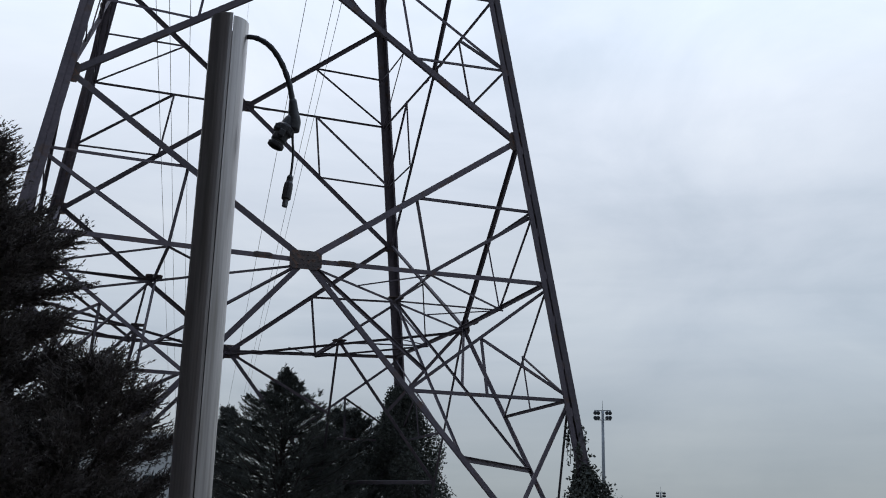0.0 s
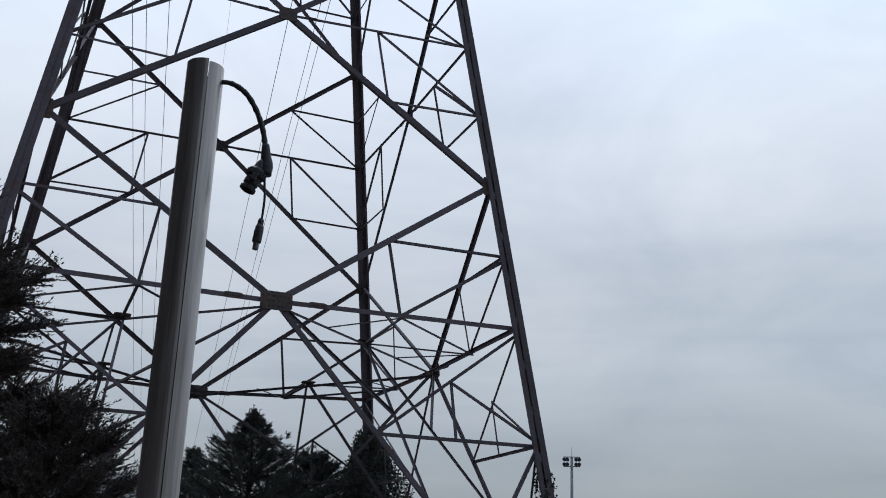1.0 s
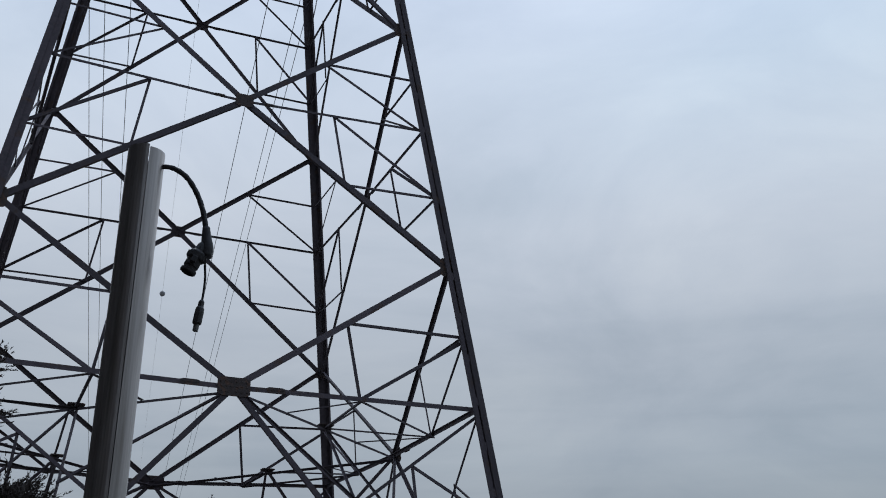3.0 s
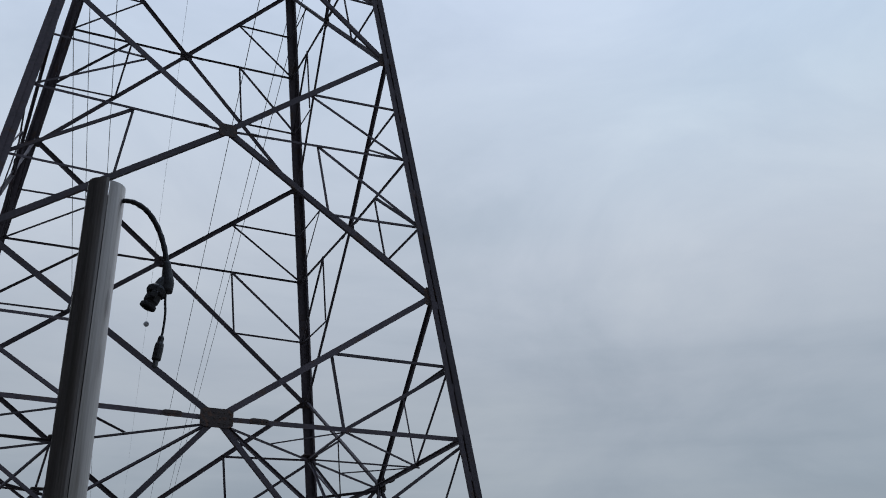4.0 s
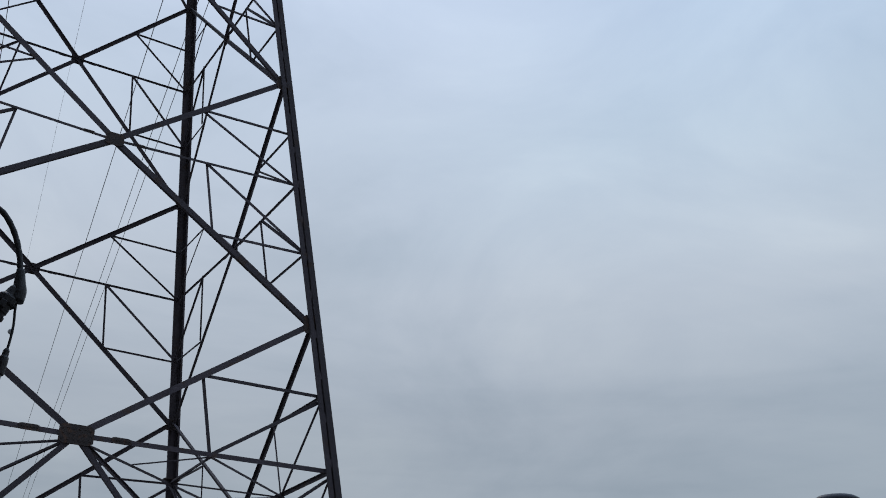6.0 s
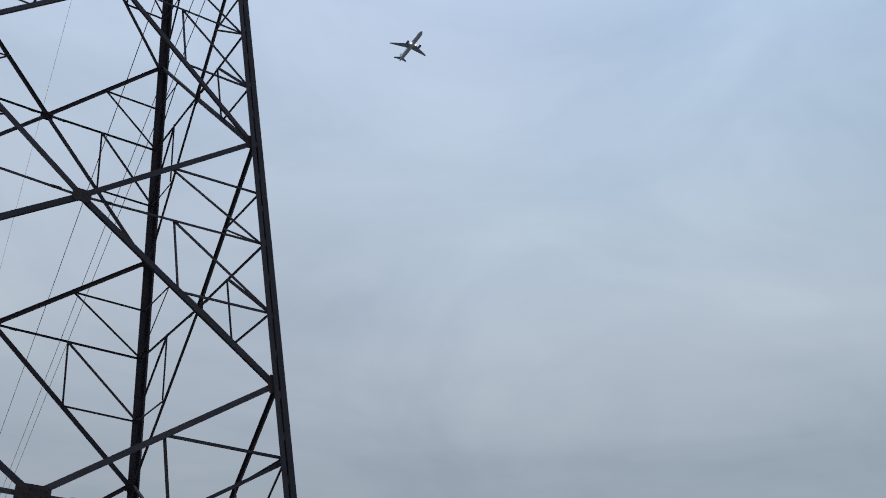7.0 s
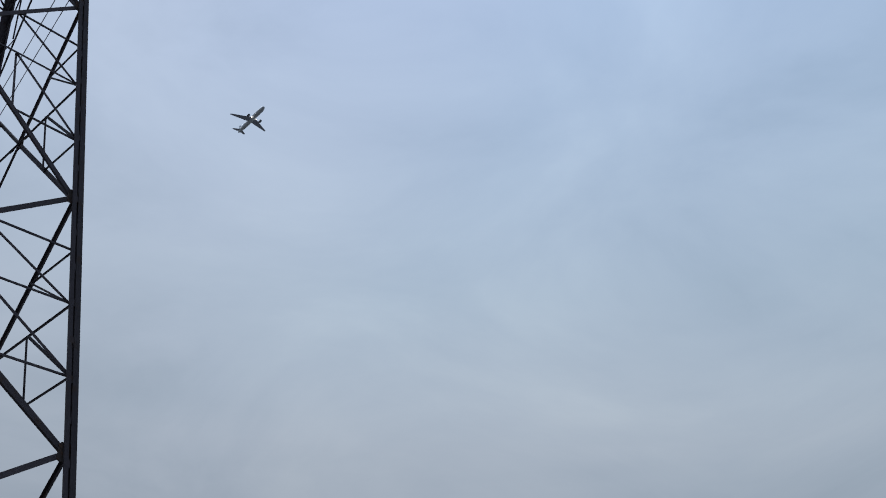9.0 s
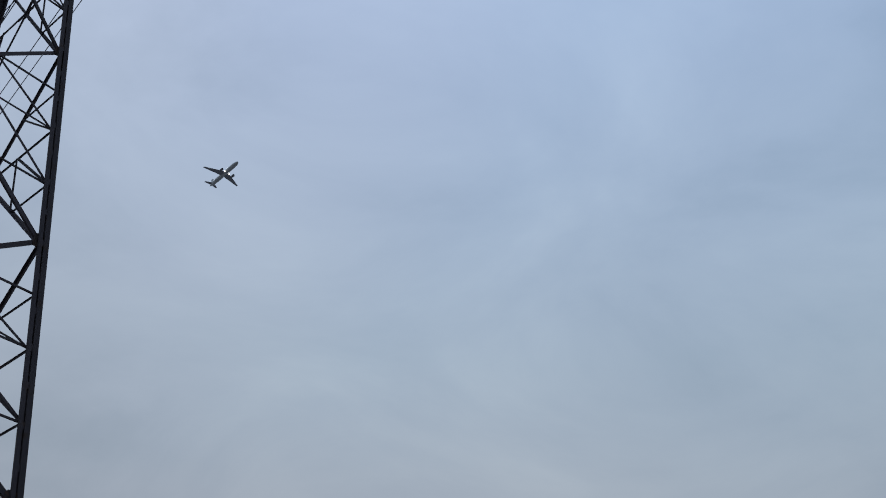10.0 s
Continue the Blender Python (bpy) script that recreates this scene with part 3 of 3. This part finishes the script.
JUN = [(0, 0.75), (0.12, 1.0), (0.4, 0.92), (0.65, 0.66), (0.85, 0.36), (1, 0.06)]
TALL = [(0, 0.8), (0.3, 1.0), (0.55, 0.96), (0.66, 0.88), (0.78, 0.74), (0.88, 0.52), (0.95, 0.28), (1, 0.06)]
MOUND = [(0, 0.85), (0.2, 1.0), (0.5, 0.9), (0.70, 0.66), (0.80, 0.46), (0.90, 0.20), (0.96, 0.05), (1, 0.01)]
ROUND = [(0, 0.6), (0.3, 1.0), (0.6, 0.95), (0.85, 0.6), (1, 0.15)]
g = bearing(-27.3, 0, 7.6)
conifer("juniper_tree", "tall dark juniper with ragged upswept feathery branches", (g.x, g.y, 0), 4.28, 1.00, 3, JUNIPER, 240, 150, 38, 0.036, 0.0046, TALL, 0.05, (0.05, 0), 0.40, 0.33)
g = bearing(-20.0, 0, 6.8)
conifer("juniper_shrub", "low dark juniper shrub beside a taller one", (g.x, g.y, 0), 2.68, 0.54, 5, JUNIPER, 105, 112, 34, 0.034, 0.0042, ROUND, 0.05, (0.16, 0), 0.42, 0.29)
g = bearing(-24.5, 0, 6.5)
conifer("juniper_shrub", "low dense dark juniper shrub under a taller one", (g.x, g.y, 0), 2.32, 0.58, 7, JUNIPER, 105, 112, 34, 0.034, 0.0042, ROUND, 0.05, (0, 0), 0.42, 0.29)
g = bearing(-17.5, 0, 7.6)
conifer("juniper_shrub", "low dark juniper shrub spreading near a post", (g.x, g.y, 0), 2.02, 0.46, 8, JUNIPER, 130, 76, 30, 0.034, 0.0042, ROUND, 0.05, (0, 0), 0.45, 0.22)
g = bearing(-8.76, 0, 31)
conifer("conifer_tree", "dark green conifer with a pointed leader behind the tower", (g.x, g.y, 0), 6.35, 2.6, 11, CONIFER, 330, 48, 21, 0.085, 0.008, MOUND, 0.12, (0, 0), 0.42, 0.40, 0.7)
g = bearing(-11.7, 0, 35)
conifer("conifer_tree", "smaller ragged conifer beside a pointed one", (g.x, g.y, 0), 5.6, 1.2, 12, CONIFER, 130, 50, 18, 0.10, 0.009, JUN, 0.1, (0, 0), 0.45, 0.42, 0.5)
g = bearing(-5.4, 0, 33)
conifer("conifer_tree", "rounded dark conifer next to an ivy-covered tower leg", (g.x, g.y, 0), 5.40, 1.9, 13, CONIFER, 210, 60, 20, 0.10, 0.009, ROUND, 0.1, (0, 0), 0.45, 0.42, 0.4)


def ivy(label, along, widths, leaves, seed, leaf):
    """Climbing leaves heaped round a line, with loose strands that stand away from it."""
    rng = np.random.default_rng(seed)
    line = np.array([tuple(p) for p in along])
    plant = empty("climbing_ivy", label, "ivy", tuple(line[0]))
    k = np.linspace(0, 1, len(line))
    stems = bmesh.new()
    pos = []
    for i in range(7):
        a = rng.random() * 6.28
        t = np.linspace(0, 0.6 + 0.4 * rng.random(), 9)
        p = np.stack([np.interp(t, k, line[:, j]) for j in range(3)], 1)
        w = np.interp(t, k, widths) * 0.35
        p += np.stack([np.cos(a + 2 * t) * w, np.sin(a + 2 * t) * w, 0 * t], 1)
        tube(stems, [tuple(x) for x in p], 0.022, 5)
    t = rng.random(leaves) ** 1.15
    p = np.stack([np.interp(t, k, line[:, j]) for j in range(3)], 1)
    w = np.interp(t, k, widths) * (0.35 + 0.75 * np.sqrt(rng.random(leaves)))
    a = rng.random(leaves) * 6.28318
    lump = 1 + 0.28 * np.sin(3 * a + 9 * t) + 0.2 * np.sin(5 * a - 17 * t + 1)
    pos.append(p + np.stack([np.cos(a) * w * lump, np.sin(a) * w * lump, rng.normal(0, 0.12, leaves)], 1))
    for i in range(26):
        t0 = rng.uniform(0.05, 1.0)
        c = np.array([np.interp(t0, k, line[:, j]) for j in range(3)])
        a = rng.random() * 6.28318
        w = np.interp(t0, k, widths)
        m = 26
        s = np.linspace(0, 1, m)
        out = w * (0.8 + 0.75 * s * rng.uniform(0.4, 1.0))
        strand = c + np.stack([np.cos(a) * out, np.sin(a) * out, 0.35 * s - rng.uniform(0.4, 1.3) * s * s], 1)
        tube(stems, [tuple(x) for x in strand[::5]], 0.008, 4)
        pos.append(strand + rng.normal(0, 0.035, (m, 3)))
    part("vine", stems, BARK, plant)
    c = np.concatenate(pos)
    n = len(c)
    d = unit(rng.normal(0, 1, (n, 3)) + np.array([0, 0, -0.4]))
    s = unit(np.cross(d, rng.normal(0, 1, (n, 3))))
    ln = leaf * (0.55 + 0.9 * rng.random((n, 1)))
    nrm = np.cross(d, s) * ln * 0.18
    quad = np.stack([c, c + d * ln * 0.45 + s * ln * 0.42 + nrm, c + d * ln, c + d * ln * 0.45 - s * ln * 0.42 + nrm], 1).reshape(-1, 3)
    ob = new("foliage", tri_mesh("foliage", quad, IVY, 4))
    ob.parent, ob.matrix_parent_inverse = plant, plant.matrix_world.inverted()
    return plant


def leg_line(cu, cv, top, n=8):
    return [place(cu * half(FOOT + (top - FOOT) * i / n), cv * half(FOOT + (top - FOOT) * i / n), FOOT + (top - FOOT) * i / n) for i in range(n + 1)]


ivy("thick dark ivy climbing a rear tower leg to a point", leg_line(1, 1, 4.15), [1.35, 1.35, 1.32, 1.27, 1.18, 1.04, 0.86, 0.58, 0.2], 72000, 21, 0.064)
ivy("ragged ivy heaped round the foot of a tower leg", leg_line(1, -1, 1.35), [0.85, 0.85, 0.83, 0.8, 0.74, 0.66, 0.55, 0.36, 0.10], 18000, 22, 0.062)
ivy("thin ivy tendrils higher up a tower leg", leg_line(1, -1, 2.4)[4:], [0.28, 0.24, 0.2, 0.16, 0.1], 110, 23, 0.07)

# ---- overhead wires ----
# (bearing and elevation at two places along each wire, height over the eye at each)
WIRES = [(-18.61, 33.62, -15.18, 9.92, 32, 29), (-17.92, 35.16, -14.85, 10.45, 35, 32), (-16.33, 35.16, -14.93, 18.67, 36, 34),
         (-7.19, 39.13, -11.71, 6.62, 36, 25), (-3.37, 44.93, -11.09, 6.14, 40, 27), (-2.38, 45.43, -10.17, 10.62, 42, 32)]


def wire(label, a1, e1, a2, e2, h1, h2, radius, name="overhead_conductor"):
    p = bearing(a1, e1, h1 / math.tan(radians(e1)))
    q = bearing(a2, e2, h2 / math.tan(radians(e2)))
    d = q - p
    pts = []
    for i in range(25):
        k = -0.75 + 4.0 * i / 24
        c = p + d * k
        c.z += 1.2 * max(0, k - 1) ** 2
        pts.append(c)
    return tagged(new(name, mesh_of(name, tube(bmesh.new(), pts, radius, 6), WIRE)), label, "wire", "overhead conductors"), p, d


for w in WIRES:
    wire("thin grey overhead conductor running off behind the tower", *w, 0.022)
earth, p, d = wire("faint thin earth wire carrying a marker ball", -12.15, 36.09, -12.47, 19.02, 40, 39, 0.008, "earth_wire")
ball = empty("marker_ball", "small round grey aerial marker ball on an earth wire", "marker ball", tuple(p + d))
for sgn, nm in ((1, "upper_shell"), (-1, "lower_shell")):
    bm = bmesh.new()
    lathe(bm, [(max(0.30 * math.cos(a), 0.004), sgn * (0.30 * math.sin(a) + 0.004)) for a in (0, 0.3, 0.6, 0.9, 1.2, 1.45, 1.57)], 20, Matrix.Translation(p + d))
    part(nm, bm, BALL, ball, smooth=True)
bm = bmesh.new()
lathe(bm, [(0.312, -0.012), (0.312, 0.012)], 20, Matrix.Translation(p + d))
part("clamp_ring", bm, DARKMETAL, ball)


# ---- floodlight masts far behind ----
def flood_mast(az, el, reach):
    top = bearing(az, el, reach)
    mast = empty("floodlight_mast", "tall grey stadium-style mast with floodlights on a crossarm", "floodlight mast", (top.x, top.y, -1.5), "floodlight masts")
    bm = bmesh.new()
    lathe(bm, [(0.34, 0), (0.30, 6), (0.24, top.z * 0.6), (0.18, top.z + 1.4)], 12, Matrix.Translation((top.x, top.y, -1.5)))
    part("pole", bm, MAST, mast, smooth=True)
    bm = bmesh.new()
    lathe(bm, [(0.035, 0), (0.02, 1.5)], 6, Matrix.Translation((top.x, top.y, top.z - 0.1)))
    part("lightning_rod", bm, MAST, mast)
    for z in (0.0, -1.30):
        bm = bmesh.new()
        box(bm, (0, 0, 0), (2.3, 0.12, 0.12), Matrix.Translation((top.x, top.y, top.z + z)) @ Matrix.Rotation(-radians(az), 4, "Z"))
        part("crossarm", bm, MAST, mast)
    for x in (-0.98, -0.58, 0.58, 0.98):
        for z in (-0.32, -0.98):
            m = Matrix.Translation((top.x, top.y, top.z + z)) @ Matrix.Rotation(-radians(az), 4, "Z") @ Matrix.Translation((x, -0.2, 0)) @ Matrix.Rotation(radians(28 if x < 0 else -28), 4, "Y") @ Matrix.Rotation(radians(20), 4, "X")
            bm = bmesh.new()
            lathe(bm, [(0.08, -0.28), (0.17, -0.2), (0.26, 0.05), (0.29, 0.22), (0.26, 0.24)], 10, m @ Matrix.Rotation(radians(90), 4, "X"))
            lamp = part("floodlight", bm, MAST, mast)
            bm = bmesh.new()
            lathe(bm, [(0.25, 0.242), (0.24, 0.26)], 10, m @ Matrix.Rotation(radians(90), 4, "X"))
            part("lens", bm, GLASS_DARK, lamp)
    return mast


flood_mast(8.27, 6.76, 150)
flood_mast(11.19, 2.60, 288)

# ---- garden lamp on a post ----
LAMP = bearing(31.72, 11.82, 10.8)
lamp = empty("garden_lamp", "dark post-top garden lamp with a flat disc canopy on struts", "street lamp", (LAMP.x, LAMP.y, 0))
at = Matrix.Translation((LAMP.x, LAMP.y, LAMP.z))
bm = bmesh.new()
lathe(bm, [(0.006, 0.052), (0.09, 0.05), (0.172, 0.036), (0.216, 0.012), (0.227, -0.012), (0.221, -0.032), (0.205, -0.045), (0.02, -0.052)], 32, at)
part("canopy_disc", bm, LAMPMETAL, lamp, smooth=True)
for i in range(4):
    a = math.pi / 4 + i * math.pi / 2 + 0.35
    c, s = math.cos(a), math.sin(a)
    bm = tube(bmesh.new(), [at @ Vector((0.185 * c, 0.185 * s, -0.04)), at @ Vector((0.165 * c, 0.165 * s, -0.16)), at @ Vector((0.115 * c, 0.115 * s, -0.34))], 0.013, 8)
    part("strut", bm, LAMPMETAL, lamp)
bm = bmesh.new()
lathe(bm, [(0.004, -0.105), (0.045, -0.112), (0.08, -0.135), (0.10, -0.17), (0.108, -0.22), (0.108, -0.33)], 24, at)
part("dome", bm, OPAL, lamp, smooth=True)
bm = bmesh.new()
lathe(bm, [(0.075, -0.46), (0.15, -0.40), (0.165, -0.34), (0.12, -0.325)], 24, at)
part("collar", bm, LAMPMETAL, lamp, smooth=True)
bm = bmesh.new()
lathe(bm, [(0.085, -LAMP.z), (0.085, -LAMP.z + 0.5), (0.06, -LAMP.z + 0.6), (0.05, -0.44)], 20, at)
part("post", bm, LAMPMETAL, lamp, smooth=True)

# ---- pale building beyond the trees ----
B = bearing(-16.2, 4.95, 72)
house = empty("pale_building", "plain pale flat-roofed building beyond the trees", "building", (B.x, B.y, 0))
hm = Matrix.Translation((B.x, B.y, 0)) @ Matrix.Rotation(radians(14), 4, "Z")
part("wall", box(bmesh.new(), (0, 4, B.z / 2 - 0.4), (9, 8, B.z - 0.8), hm), RENDERED, house)
part("parapet", box(bmesh.new(), (0, 4, B.z - 0.2), (9.3, 8.3, 0.4), hm), RENDERED, house)
for x in (-3, -0.9, 1.2, 3.3):
    for z in (1.6, 4.6):
        win = part("window", box(bmesh.new(), (x, -0.01, z), (1.3, 0.10, 1.4), hm), RENDERED, house)
        part("pane", box(bmesh.new(), (x, -0.07, z), (1.15, 0.04, 1.25), hm), GLASS_DARK, win)

# ---- airliner on its approach ----
PLANE = bearing(10.3, 39.7, 740)
nose = Vector((0.26, -0.966, 0.03)).normalized()
right = nose.cross(Vector((0, 0, 1))).normalized()
over = right.cross(nose)
pm = Matrix.Translation(PLANE) @ Matrix((right, nose, over)).transposed().to_4x4()
plane = empty("airliner", "white twin-engined airliner flying low with landing lights on", "aeroplane", tuple(PLANE))
lay = pm @ Matrix.Rotation(radians(-90), 4, "X")
bm = bmesh.new()
lathe(bm, [(0.05, -22.2), (0.7, -21.0), (1.3, -18), (1.85, -13), (1.98, -9), (1.98, 15), (1.85, 18), (1.45, 20.3), (0.8, 21.7), (0.1, 22.3)], 20, lay)
part("fuselage", bm, SKIN, plane, smooth=True)


def wing(root_y, root_x, chord, tip_x, tip_y, tip_chord, z0, z1, thick, name, mat, vertical=False):
    for s in (1, -1):
        bm = bmesh.new()

        def sec(x, y, c, z, t):
            pts = [(y, 0), (y - c * 0.3, t), (y - c, 0), (y - c * 0.3, -t * 0.6)]
            return [pm @ (Vector((0 + b, a, x)) if vertical else Vector((s * x, a, z + b))) for a, b in pts]
        prism(bm, sec(root_x, root_y, chord, z0, thick), sec(tip_x, tip_y, tip_chord, z1, thick * 0.3))
        part(name, bm, mat, plane)
        if vertical:
            break


wing(5.5, 1.2, 7.2, 17.8, -4.6, 1.6, -1.2, 0.7, 0.45, "wing", WINGGREY)
wing(-16.8, 0.6, 4.2, 6.2, -20.6, 1.5, 0.7, 1.1, 0.2, "tailplane", WINGGREY)
wing(-14.2, 1.2, 6.0, 7.8, -20.2, 2.2, 0, 0, 0.22, "fin", SKIN, True)
for s in (1, -1):
    bm = bmesh.new()
    lathe(bm, [(0.5, -2.4), (0.85, -1.2), (1.15, 0.6), (1.15, 1.9), (0.95, 2.3), (0.8, 1.6)], 16, pm @ Matrix.Translation((s * 5.9, 5.2, -2.2)) @ Matrix.Rotation(radians(-90), 4, "X"))
    part("engine", bm, DARKMETAL, plane, smooth=True)
    bm = bmesh.new()
    box(bm, (s * 5.9, 3.6, -1.3), (0.35, 3.0, 1.0), pm)
    part("engine_pylon", bm, WINGGREY, plane)
    bm = bmesh.new()
    bmesh.ops.create_uvsphere(bm, u_segments=10, v_segments=8, radius=0.42, matrix=pm @ Matrix.Translation((s * 2.5, 5.2, -1.45)))
    part("landing_light", bm, beam, plane, "bright landing light")
